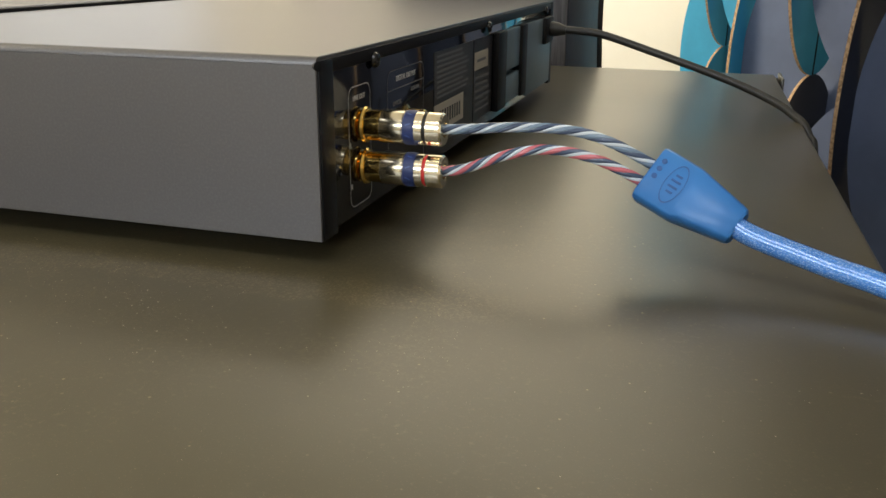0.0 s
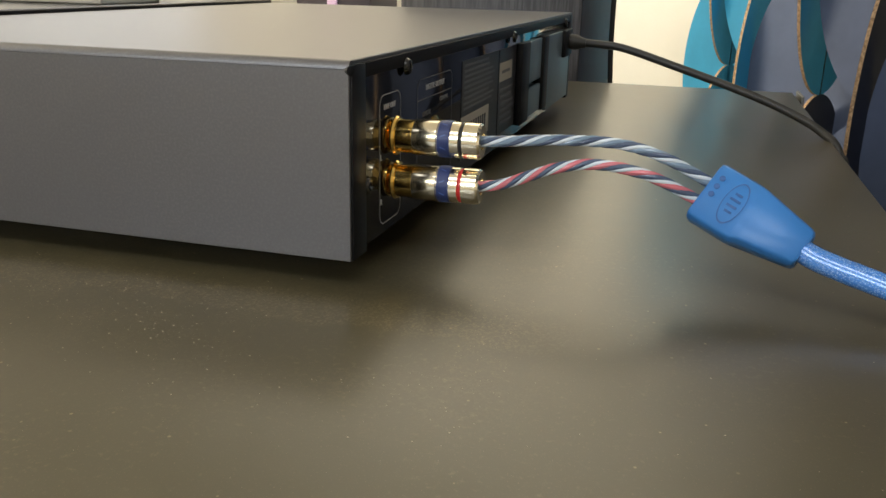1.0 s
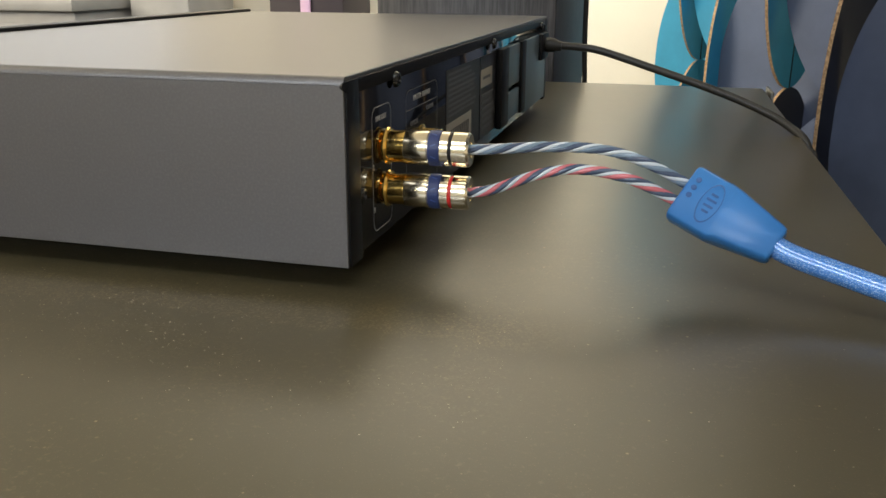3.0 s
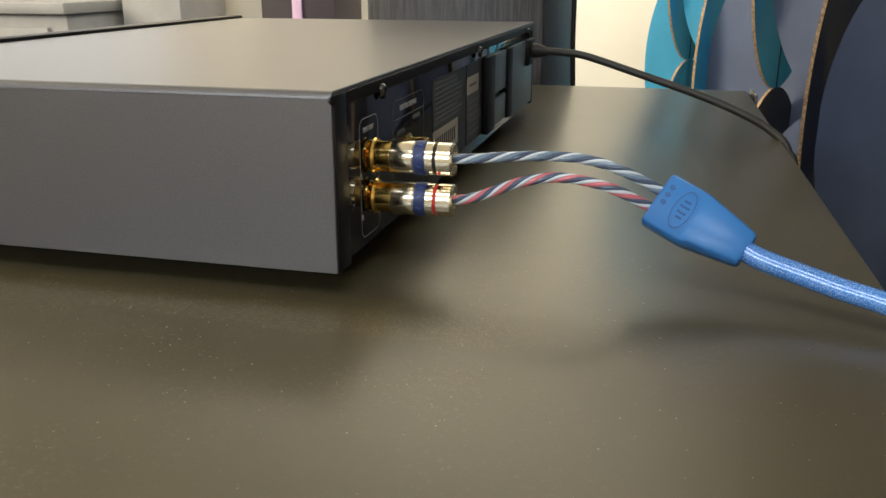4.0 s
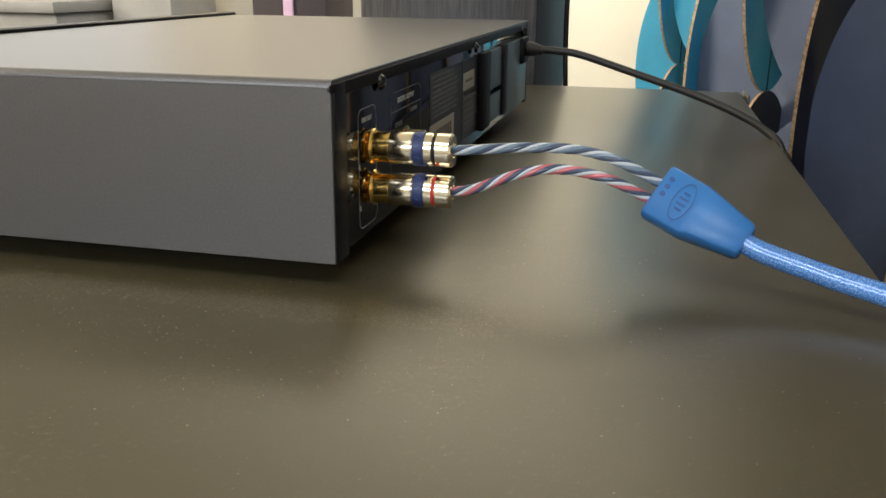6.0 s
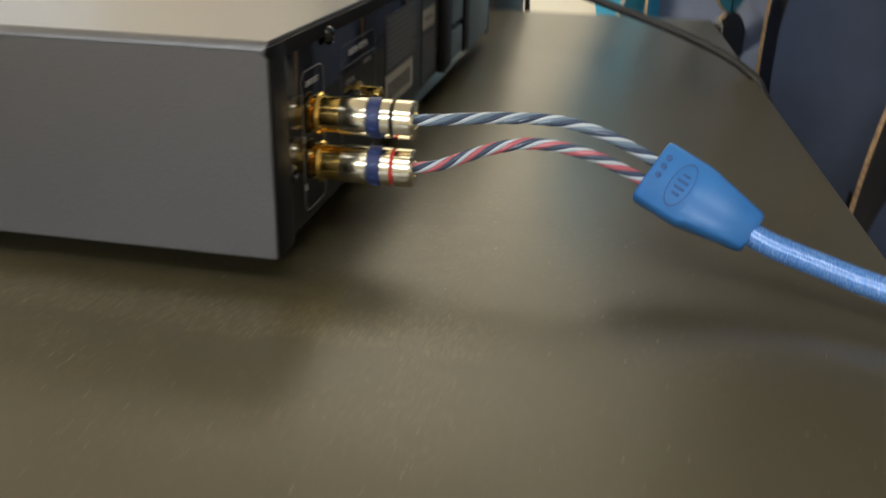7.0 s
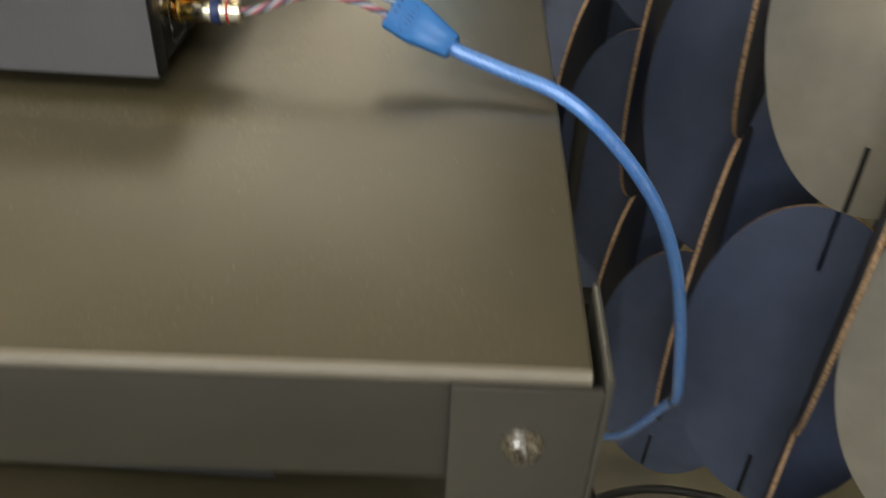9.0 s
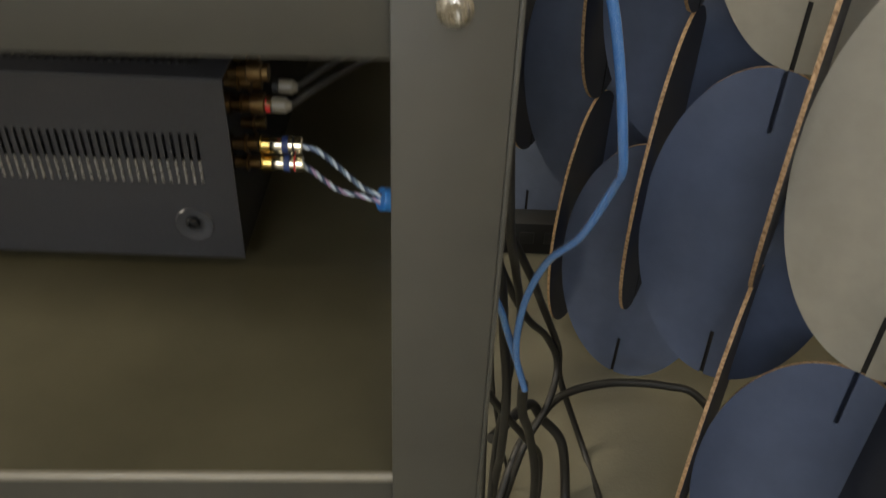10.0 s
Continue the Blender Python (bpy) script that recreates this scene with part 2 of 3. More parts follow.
def lathe(profile, at=(0, 0, 0), direction=(0, 0, 1), n=40, bm=None, closed=True):
    """profile: rows of (height along direction, radius)."""
    bm = bm or bmesh.new()
    m = Matrix.Translation(at) @ frame_of(direction)
    rings = []
    for h, r in profile:
        rings.append([bm.verts.new(m @ Vector((r * math.cos(a), r * math.sin(a), h))) for a in (2 * math.pi * k / n for k in range(n))])
    for a, b in zip(rings, rings[1:]):
        for k in range(n):
            bm.faces.new((a[k], a[(k + 1) % n], b[(k + 1) % n], b[k]))
    if closed:
        bm.faces.new(rings[0][::-1])
        bm.faces.new(rings[-1])
    return bm


def curve(points, per=12):
    """A smooth line through the points (Catmull-Rom)."""
    p = [Vector(q) for q in points]
    p = [2 * p[0] - p[1]] + p + [2 * p[-1] - p[-2]]
    out = []
    for a, b, c, d in zip(p, p[1:], p[2:], p[3:]):
        for k in range(per):
            t = k / per
            out.append(0.5 * (2 * b + (c - a) * t + (2 * a - 5 * b + 4 * c - d) * t * t + (3 * b - a - 3 * c + d) * t ** 3))
    return out + [p[-2]]


def frames(line):
    """A turning-free frame at each point of a line."""
    out, up = [], Vector((0, 0, 1))
    for k, q in enumerate(line):
        t = (line[min(k + 1, len(line) - 1)] - line[max(k - 1, 0)]).normalized()
        if k == 0 and abs(t.z) > 0.9:
            up = Vector((1, 0, 0))
        up = (up - t * up.dot(t)).normalized()
        out.append((q, up, t.cross(up)))
    return out


def tube(line, r, n=14, bm=None):
    bm = bm or bmesh.new()
    rings = [[bm.verts.new(q + r * (math.cos(a) * u + math.sin(a) * w)) for a in (2 * math.pi * k / n for k in range(n))] for q, u, w in frames(line)]
    for a, b in zip(rings, rings[1:]):
        for k in range(n):
            bm.faces.new((a[k], a[(k + 1) % n], b[(k + 1) % n], b[k]))
    bm.faces.new(rings[0][::-1])
    bm.faces.new(rings[-1])
    return bm


def strand(points, r, off, pitch, phase, per=40):
    """One strand that winds round a line."""
    line = curve(points, per)
    run, out = 0.0, []
    for k, (q, u, w) in enumerate(frames(line)):
        if k:
            run += (line[k] - line[k - 1]).length
        a = phase + 2 * math.pi * run / pitch
        out.append(q + off * (math.cos(a) * u + math.sin(a) * w))
    return tube(out, r, 10)


def letters(text, size, m, mat, parent, name="lettering", label=""):
    """Raised lettering at m: x along the words, y up, z out."""
    c = bpy.data.curves.new("text", "FONT")
    c.body, c.size, c.extrude, c.align_x, c.align_y = text, size, 0.00012, "CENTER", "CENTER"
    tmp = new("text", c)
    me = bpy.data.meshes.new_from_object(tmp)
    bpy.data.objects.remove(tmp)
    me.materials.clear()
    me.materials.append(mat)
    me.transform(m)
    ob = new(name, me)
    ob.parent = parent
    if label:
        ob["label"] = label
    return ob


def screw_head(r, at, direction, mat, parent, name="screw", recess=True):
    bm = lathe([(0, r), (r * 0.25, r), (r * 0.55, r * 0.8), (r * 0.62, r * 0.5), (r * 0.62 if not recess else r * 0.3, r * 0.42), (r * 0.3, 0.0005 * 0.2)], at, direction, 24)
    return part(name, bm, mat, parent)


# ---- room ----
def wall(name, lo, hi, mat, label, category="wall"):
    return tagged(part(name, box(lo, hi), mat), label, category, kind="structure")


wall("floor", (X0 - 0.1, Y0 - 0.1, ZF - 0.1), (X1 + 0.1, Y1 + 0.1, ZF), M_FLOOR, "pale yellowish smooth floor below the rack", "floor")
wall("ceiling", (X0 - 0.1, Y0 - 0.1, ZC), (X1 + 0.1, Y1 + 0.1, ZC + 0.1), M_CEIL, "plain white ceiling over the room", "ceiling")
def side_wall(name, xa, xb, wy0, wy1, wz0, wz1, label):
    bm = bmesh.new()
    for lo, hi in (((xa, Y0, ZF), (xb, wy0, ZC)), ((xa, wy1, ZF), (xb, Y1, ZC)), ((xa, wy0, ZF), (xb, wy1, wz0)), ((xa, wy0, wz1), (xb, wy1, ZC))):
        box(lo, hi, bm=bm)
    return tagged(part(name, bm, M_WALL), label, "wall", kind="structure")


# opening made up to suit the west fill
side_wall("wall_west", X0 - 0.1, X0, -0.55, 0.75, 0.32, 1.25, "cream painted wall with an opening added unseen")
wall("wall_east", (X1, Y0, ZF), (X1 + 0.1, Y1, ZC), M_WALL, "plain cream painted wall behind the divider")


def wall_with_window(name, y0, y1, wx0, wx1, wz0, wz1, label):
    bm = bmesh.new()
    for lo, hi in (((X0 - 0.1, y0, ZF), (wx0, y1, ZC)), ((wx1, y0, ZF), (X1 + 0.1, y1, ZC)), ((wx0, y0, ZF), (wx1, y1, wz0)), ((wx0, y0, wz1), (wx1, y1, ZC))):
        box(lo, hi, bm=bm)
    return tagged(part(name, bm, M_WALL), label, "wall", kind="structure")


def window(name, y, wx0, wx1, wz0, wz1, sill_side):
    w = thing(name, "white framed window with clear panes and a sill", "window", kind="structure")
    t = 0.045
    part("window_frame", box((wx0, y - 0.03, wz0), (wx0 + t, y + 0.03, wz1), 0.004), M_WHITEPAINT, w)
    part("window_frame", box((wx1 - t, y - 0.03, wz0), (wx1, y + 0.03, wz1), 0.004), M_WHITEPAINT, w)
    part("window_frame", box((wx0 + t, y - 0.03, wz0), (wx1 - t, y + 0.03, wz0 + t), 0.004), M_WHITEPAINT, w)
    part("window_frame", box((wx0 + t, y - 0.03, wz1 - t), (wx1 - t, y + 0.03, wz1), 0.004), M_WHITEPAINT, w)
    part("pane", box((wx0 + t, y - 0.003, wz0 + t), (wx1 - t, y + 0.003, wz1 - t)), M_GLASS, w).visible_shadow = False
    part("window_sill", box((wx0 - 0.04, min(y, y + sill_side), wz0 - 0.03), (wx1 + 0.04, max(y, y + sill_side), wz0 - 0.002), 0.004), M_WHITEPAINT, w)
    return w


wall_with_window("wall_north", Y1, Y1 + 0.1, -2.35, -1.36, 0.27, 1.25, "cream painted wall with a window, brightly lit")
window("window_1", Y1 + 0.06, -2.35, -1.36, 0.27, 1.25, -0.12)
# this wall's window is invented to go with the front fill
wall_with_window("wall_south", Y0 - 0.1, Y0, -1.9, 0.1, 0.2, 1.25, "cream painted wall with a wide window added unseen")
window("window_2", Y0 - 0.06, -1.9, 0.1, 0.2, 1.25, 0.12)

# ---- the metal rack ----
TURN_RACK = 0.6
RX, RY = 0.1885, -0.1645
rack = thing("equipment_rack", "dark grey sheet-steel rack with bolted angle legs", "rack", (RX, RY, 0), TURN_RACK)
WID, DEP, LIP = 0.66, 0.785, 0.052


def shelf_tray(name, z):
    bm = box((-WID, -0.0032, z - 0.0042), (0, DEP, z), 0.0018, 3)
    return part(name, bm, M_SHELF if z == 0 else M_SHELFSHADE, rack)


def lip_bar(z, name="lip"):
    part("front_" + name, box((-WID, -0.0030, z - LIP), (-0.0005, -0.0003, z - 0.0044), 0.0010), M_FRAME, rack)
    part("side_" + name, box((-0.003, 0.0005, z - LIP), (-0.0005, DEP, z - 0.0045), 0.0008), M_FRAME, rack)
    part("back_" + name, box((-WID, DEP, z - LIP), (-0.0005, DEP + 0.003, z - 0.0012), 0.0010), M_FRAME, rack)


# the edge's highlight is painted: paler than the rest of the rack
def rolled_edge(z):
    part("rolled_edge", tube([Vector((-WID, -0.0018, z - 0.0021)), Vector((-WID / 2, -0.0018, z - 0.0021)), Vector((-0.001, -0.0018, z - 0.0021))], 0.0026, 16), M_PALETAN, rack, "rolled front edge painted pale as a highlight")


shelf_tray("top_shelf", 0.0)
lip_bar(0.0)
rolled_edge(0.0)
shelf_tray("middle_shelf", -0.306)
# added sheet that shuts back light out of the lower bay
part("back_sheet", box((-WID + 0.003, DEP - 0.0035, -0.3055), (-0.004, DEP - 0.001, -0.0046), 0.0005), M_FRAME, rack, "grey sheet added to keep light out of the bay")
lip_bar(-0.306)
rolled_edge(-0.306)


def angle_leg(x, y, sx, sy):
    """An L-shaped leg of folded sheet; sx, sy: the way its two flanges run from the corner."""
    bm = bmesh.new()
    w, t = 0.048, 0.0025
    xs, ys = sorted((x, x + sx * w)), sorted((y, y + sy * t))
    box((xs[0], ys[0], ZF), (xs[1], ys[1], -0.0035), 0.0009, bm=bm)
    xs, ys = sorted((x, x - sx * t)), sorted((y, y + sy * w))
    box((xs[0], ys[0], ZF), (xs[1], ys[1], 0.0015), 0.0009, bm=bm)
    return part("leg", bm, M_FRAME, rack)


angle_leg(0.0033, -0.0065, -1, 1)
angle_leg(0.0033, DEP + 0.006, -1, -1)
angle_leg(-WID - 0.004, -0.0065, 1, 1)
angle_leg(-WID - 0.004, DEP + 0.006, 1, -1)
for bz in (-0.029, -0.335):
    bolt = part("bolt", lathe([(0, 0.0072), (0.0006, 0.0072), (0.0009, 0.0056), (0.0036, 0.0055), (0.0043, 0.0047), (0.0043, 0.0028), (0.0012, 0.0026), (0.0012, 0.0002)], (-0.0205, -0.0066, bz), (0, -1, 0), 32), M_STEEL, rack, "zinc-plated hex socket bolt")

# the rack stands slightly out of square: its front runs 1.6 degrees off
for ob in rack.children:
    for v in ob.data.vertices:
        if v.co.y < 0.1:
            v.co.y += min(0.0, v.co.x) * math.tan(radians(1.6))

# ---- the disc player on the top shelf ----
BZ, TZ, PW, PD = 0.009, 0.0715, 0.434, 0.252
player = thing("disc_player", "slim charcoal metal disc player seen from its side and back", "audio player")
part("side_panel", box((-PD, 0.0, BZ), (-0.0006, 0.0012, TZ - 0.0026), 0.0002, 1), M_CASE, player)
part("side_panel", box((-PD, PW - 0.0012, BZ), (-0.0006, PW, TZ - 0.0012), 0.0004), M_CASE, player)
RB = 0.0026
part("top_cover", box((-PD, RB, TZ - 0.0016), (-0.0006, PW - 0.0003, TZ), 0.0003, 1), M_CASE, player)
bm = bmesh.new()
bend = [(RB - r * math.cos(a), TZ - RB + r * math.sin(a)) for r in (RB, RB - 0.0012) for a in (math.pi / 20 * k for k in range(11))]
ends = [[bm.verts.new((x, y, z)) for y, z in bend] for x in (-PD, -0.0006)]
for k in range(10):
    for o in (0, 11):
        bm.faces.new((ends[0][o + k], ends[0][o + k + 1], ends[1][o + k + 1], ends[1][o + k]))
    for e in ends:
        bm.faces.new((e[k], e[k + 1], e[k + 12], e[k + 11]))
part("bent_edge", bm, M_CASE, player, "rounded bend of the charcoal cover", 60)
part("bottom_plate", box((-PD, 0.0013, BZ), (-0.004, PW - 0.0013, BZ + 0.001)), M_EDGE, player)
# black block added under the player to stop light through the gap
part("chassis_tray", box((-PD + 0.02, 0.026, 0.0012), (-0.022, PW - 0.026, BZ), 0.001), M_BLACKGROOVE, player)
part("front_panel", box((-PD - 0.012, -0.001, BZ - 0.001), (-PD, PW + 0.001, TZ + 0.0022), 0.0012), M_EDGE, player)
part("rear_panel", box((-0.006, 0.0125, BZ + 0.0012), (-0.0012, PW - 0.0125, TZ - 0.006), 0.0002), M_PANEL, player, "glossy black printed rear panel")
bm = bmesh.new()
box((-0.0035, 0.0013, BZ), (0.0, 0.0124, TZ - 0.0014), 0.0003, bm=bm)
box((-0.0035, PW - 0.0124, BZ), (0.0, PW - 0.0013, TZ - 0.0014), 0.0003, bm=bm)
box((-0.0035, 0.0125, TZ - 0.0060), (0.0, PW - 0.0125, TZ - 0.0014), 0.0003, bm=bm)
part("folded_edge", bm, M_EDGE, player)
part("corner_cap", lathe([(0, 0.0016), (0.0010, 0.0016), (0.0013, 0.0010)], (-0.0010, 0.0013, TZ - 0.0030), (1, -0.6, 0), 20), M_EDGE, player)
for fx, fy in ((-0.035, 0.05), (-0.035, PW - 0.05), (-PD + 0.03, 0.05), (-PD + 0.03, PW - 0.05)):
    part("foot", lathe([(0, 0.017), (0.001, 0.018), (BZ - 0.001, 0.019), (BZ, 0.018)], (fx, fy, 0), n=32), M_RUBBER, player)
for sy, sz, r in ((0.050, 0.0655, 0.0030), (0.226, 0.0655, 0.0030), (0.400, 0.0655, 0.0030), (0.0145, 0.0305, 0.0030), (0.058, 0.0355, 0.0021), (0.10, 0.0355, 0.0021), (0.255, 0.025, 0.0022)):
    screw_head(r, (0.0 if sz > 0.065 else -0.0013, sy, sz), (1, 0, 0), M_DARKSTEEL, player)


def on_panel(y, z, x=-0.0011):
    """Writing on the rear panel: x along +y, y up, z outwards."""
    return Matrix(((0, 0, 1, x), (1, 0, 0, y), (0, 1, 0, z), (0, 0, 0, 1)))


def line_frame(y0, y1, z0, z1, name="printed_frame", rad=0.004, w=0.00035, mat=None):
    pts = []
    for cy, cz, a0 in ((y1 - rad, z1 - rad, 0), (y0 + rad, z1 - rad, 90), (y0 + rad, z0 + rad, 180), (y1 - rad, z0 + rad, 270)):
        for k in range(7):
            a = radians(a0 + 15 * k)
            pts.append((cy + rad * math.cos(a), cz + rad * math.sin(a), math.cos(a), math.sin(a)))
    bm = bmesh.new()
    outer = [bm.verts.new((-0.0009, y, z)) for y, z, a, b in pts]
    inner = [bm.verts.new((-0.0009, y - a * w, z - b * w)) for y, z, a, b in pts]
    n = len(pts)
    for k in range(n):
        bm.faces.new((outer[k], outer[(k + 1) % n], inner[(k + 1) % n], inner[k]))
    return part(name, bm, mat or M_PRINT, player)


line_frame(0.0265, 0.0475, 0.0135, 0.0580)
letters("LINE OUT", 0.0026, on_panel(0.037, 0.0535), M_PRINT, player)
letters("L", 0.0030, on_panel(0.0285, 0.037), M_PRINT, player)
letters("R", 0.0030, on_panel(0.0285, 0.0215), M_PRINT, player)
line_frame(0.066, 0.112, 0.0135, 0.0590, mat=M_PRINTDIM)
letters("DIGITAL OUTPUT", 0.0031, on_panel(0.089, 0.0550), M_PRINT, player)
part("printed_line", box((-0.0011, 0.0664, 0.0510), (-0.0009, 0.1116, 0.0513)), M_PRINTDIM, player)
letters("OPTICAL", 0.0026, on_panel(0.078, 0.0452), M_PRINTDIM, player)
letters("COAXIAL", 0.0026, on_panel(0.101, 0.0485), M_PRINTDIM, player)


def bars(y0, y1, z0, z1, rows, mat, name="printed_bar", ragged=True):
    step = (z1 - z0) / rows
    for k in range(rows):
        z = z1 - (k + 0.5) * step
        end = y1 - (random.random() * 0.35 * (y1 - y0) if ragged else 0)
        part(name, box((-0.0009, y0, z - step * 0.22), (-0.0007, end, z + step * 0.22)), mat, player)


part("rating_label", box((-0.0012, 0.128, 0.0165), (-0.0009, 0.197, 0.0605)), M_LABEL, player, "dark grey rating label with small print")
bars(0.131, 0.194, 0.038, 0.0595, 9, M_PRINTDIM)
part("sticker", box((-0.0012, 0.128, 0.0225), (-0.00075, 0.178, 0.0360)), M_STICKER, player, "pale sticker with dark bars")
for k in range(10):
    part("sticker_bar", box((-0.0007, 0.1315 + 0.0042 * k, 0.0255), (-0.0006, 0.1315 + 0.0042 * k + 0.0022, 0.0325)), M_PANEL, player)
part("warning_label", box((-0.0012, 0.199, 0.0165), (-0.0009, 0.240, 0.0605)), M_LABEL, player)
part("sticker", box((-0.0012, 0.200, 0.0440), (-0.00075, 0.229, 0.0535)), M_STICKER, player, "small pale sticker")
bars(0.205, 0.224, 0.0470, 0.0505, 1, M_PRINTDIM, ragged=False)
bars(0.202, 0.240, 0.020, 0.041, 6, M_PRINTDIM)
for y0, y1, z0, z1, m in ((0.268, 0.306, 0.036, 0.0605, M_SLATE), (0.268, 0.306, 0.016, 0.0325, M_SLATE), (0.330, 0.418, 0.012, 0.0605, M_SLATE)):
    part("terminal_plate", box((-0.0012, y0, z0), (0.0012, y1, z1), 0.0004), m, player, "slate blue terminal plate")
bars(0.272, 0.302, 0.038, 0.058, 4, M_LABEL)
for y0, y1 in ((0.243, 0.265), (0.310, 0.326)):
    part("upright_rib", box((-0.0012, y0, 0.015), (0.0022, y1, 0.0610), 0.0006), M_EDGE, player)
part("power_inlet", box((-0.001, 0.385, 0.042), (0.004, 0.415, 0.0610), 0.0012), M_EDGE, player)

JY = 0.037


def rca_jack(y, z, free):
    j = part("jack", lathe([(0, 0.0060), (0.0006, 0.0060), (0.0009, 0.0055), (0.0012, 0.0046), (0.0085 if free else 0.003, 0.0044), (0.0090 if free else 0.0035, 0.0040), (0.0090 if free else 0.0035, 0.0017), (0.004 if free else 0.003, 0.0015)], (-0.0011, y, z), (1, 0, 0), 40), M_GOLD, player, "gold-plated phono socket")
    return j


rca_jack(JY, 0.0435, False)
rca_jack(JY, 0.0280, False)
rca_jack(0.088, 0.0370, True)
part("optical_port", box((-0.001, 0.073, 0.031), (0.0022, 0.083, 0.041), 0.0006), M_EDGE, player)


# ---- interconnect cable with phono plugs ----
def phono_plug(parent, at, direction=(1, 0, 0), ring=None, scale=1.0):
    d = Vector(direction).normalized()
    at = Vector(at)

    def ringed(name, rows, mat, label="", p=parent):
        return part(name, lathe([(h * scale, r * scale) for h, r in rows], at, d, 44), mat, p, label)

    plug = ringed("plug", [(0.0087, 0.0054), (0.0087, 0.0060), (0.0091, 0.0062), (0.0172, 0.0061), (0.0174, 0.0058), (0.0176, 0.0058), (0.0218, 0.0058), (0.0220, 0.0061), (0.0248, 0.0061), (0.0251, 0.0055), (0.0259, 0.0055), (0.0262, 0.0061), (0.0312, 0.0061), (0.0320, 0.0055), (0.0320, 0.0028), (0.0305, 0.0026)], M_CHAMP, "pale gold plated plug body")
    ringed("lip", [(0.0012, 0.0046), (0.0012, 0.0064), (0.0018, 0.0068), (0.0026, 0.0064), (0.0028, 0.0056)], M_GOLD, p=plug)
    ringed("sleeve", [(0.0026, 0.0058), (0.0036, 0.0057), (0.0080, 0.0057), (0.0082, 0.0060), (0.0088, 0.0060)], M_GOLD, "gold sleeve", plug)
    ringed("band", [(0.0176, 0.0060), (0.0178, 0.00625), (0.0216, 0.00625), (0.0218, 0.0060)], M_BAND, "navy blue grip band", plug)
    ringed("ring", [(0.0251, 0.0056), (0.0252, 0.0058), (0.0258, 0.0058), (0.0259, 0.0056)], M_RED if ring else M_BLACKGROOVE, "red marking ring" if ring else "black marking ring", plug)
    m = Matrix.Translation(at) @ frame_of(d)
    for k in range(9):
        a = 2 * math.pi * k / 9
        bm = box((-0.0001, -0.0002, -0.0010), (0.0001, 0.0002, 0.0010))
        bm.transform(m @ Matrix.Rotation(a, 4, "Z") @ Matrix.Translation((0.00625 * scale, 0, 0.0197 * scale)) @ Matrix.Rotation(0.4 * (-1) ** k, 4, "X") @ Matrix.Scale(scale, 4))
        part("raised_bar", bm, M_BANDLINE, plug)
    return plug


cable = thing("interconnect_cable", "blue braided stereo cable with gold plugs, lying over the rack edge", "audio cable")
phono_plug(cable, (-0.0002, JY, 0.0435))
phono_plug(cable, (-0.0002, JY, 0.0280), ring=True)
HA, HB_ = Vector((0.1080, 0.0425, 0.0412)), Vector((0.0998, 0.0345, 0.0272))
HR, HD = Vector((0.1370, 0.0300, 0.0245)), Vector((0.1318, 0.0240, 0.0175))
P0, P1 = (HA + HB_) / 2, (HR + HD) / 2
ax = (P1 - P0).normalized()
wd = (HA - HB_)
wd = (wd - ax * wd.dot(ax)).normalized()
nz = ax.cross(wd)
nz = nz if nz.y < 0 else -nz
LEN, W0, W1 = (P1 - P0).length, 0.0099, 0.0064
HUB = Matrix((ax, wd, nz)).transposed().to_4x4()
HUB.translation = P0 - nz * 0.0045


def hub_mesh():
    bm = bmesh.new()
    rows = [(0, W0, 0.0042), (0.0006, W0 + 0.0004, 0.0047), (0.0150, W0 + 0.0003, 0.0047), (0.0176, W0 - 0.0006, 0.0060), (LEN - 0.001, W1, 0.0046), (LEN, W1 - 0.0005, 0.0042)]
    rings = []
    for x, w, t in rows:
        c = 0.0016
        out = [(-w, -t + c), (-w, t - c), (-w + c, t), (w - c, t), (w, t - c), (w, -t + c), (w - c, -t), (-w + c, -t)]
        rings.append([bm.verts.new((x, a, b)) for a, b in out])
    for a, b in zip(rings, rings[1:]):
        for k in range(8):
            bm.faces.new((a[k], a[(k + 1) % 8], b[(k + 1) % 8], b[k]))
    bm.faces.new(rings[0][::-1])
    bm.faces.new(rings[-1])
    bmesh.ops.bevel(bm, geom=list(bm.edges), offset=0.0005, segments=2, affect="EDGES")
    bm.transform(HUB)
    return bm


hub = part("splitter", hub_mesh(), M_HUB, cable, "tapered bright blue moulded cable splitter", 50)
for k in range(3):
    part("dimple", lathe([(0, 0.00095), (0.0002, 0.00095), (0.0003, 0.0006)], HUB @ Vector((0.0030, 0.0030 * (k - 1) + 0.0022, 0.0047)), nz, 16), M_HUBDARK, hub)
bm = bmesh.new()
n = 44
rims = []
for grow in (1.0, 0.93):
    rims.append([bm.verts.new(HUB @ Vector((0.0104 + 0.0034 * grow * math.cos(2 * math.pi * k / n), 0.0074 * grow * math.sin(2 * math.pi * k / n), 0.00505))) for k in range(n)])
for k in range(n):
    bm.faces.new((rims[0][k], rims[0][(k + 1) % n], rims[1][(k + 1) % n], rims[1][k]))
part("oval_emblem", bm, M_HUBDARK, hub)
for y, l in ((-0.0030, 0.0024), (-0.0010, 0.0034), (0.0012, 0.0036), (0.0032, 0.0024)):
    bm = box((0.0104 - l / 2, y - 0.0004, 0.0049), (0.0104 + l / 2, y + 0.0004, 0.0051), 0.0001)
    bm.transform(HUB)
    part("emblem_bar", bm, M_HUBDARK, hub)

into = [P0 + ax * 0.002 + wd * s - nz * 0.0045 for s in (0.0034, -0.0034)]
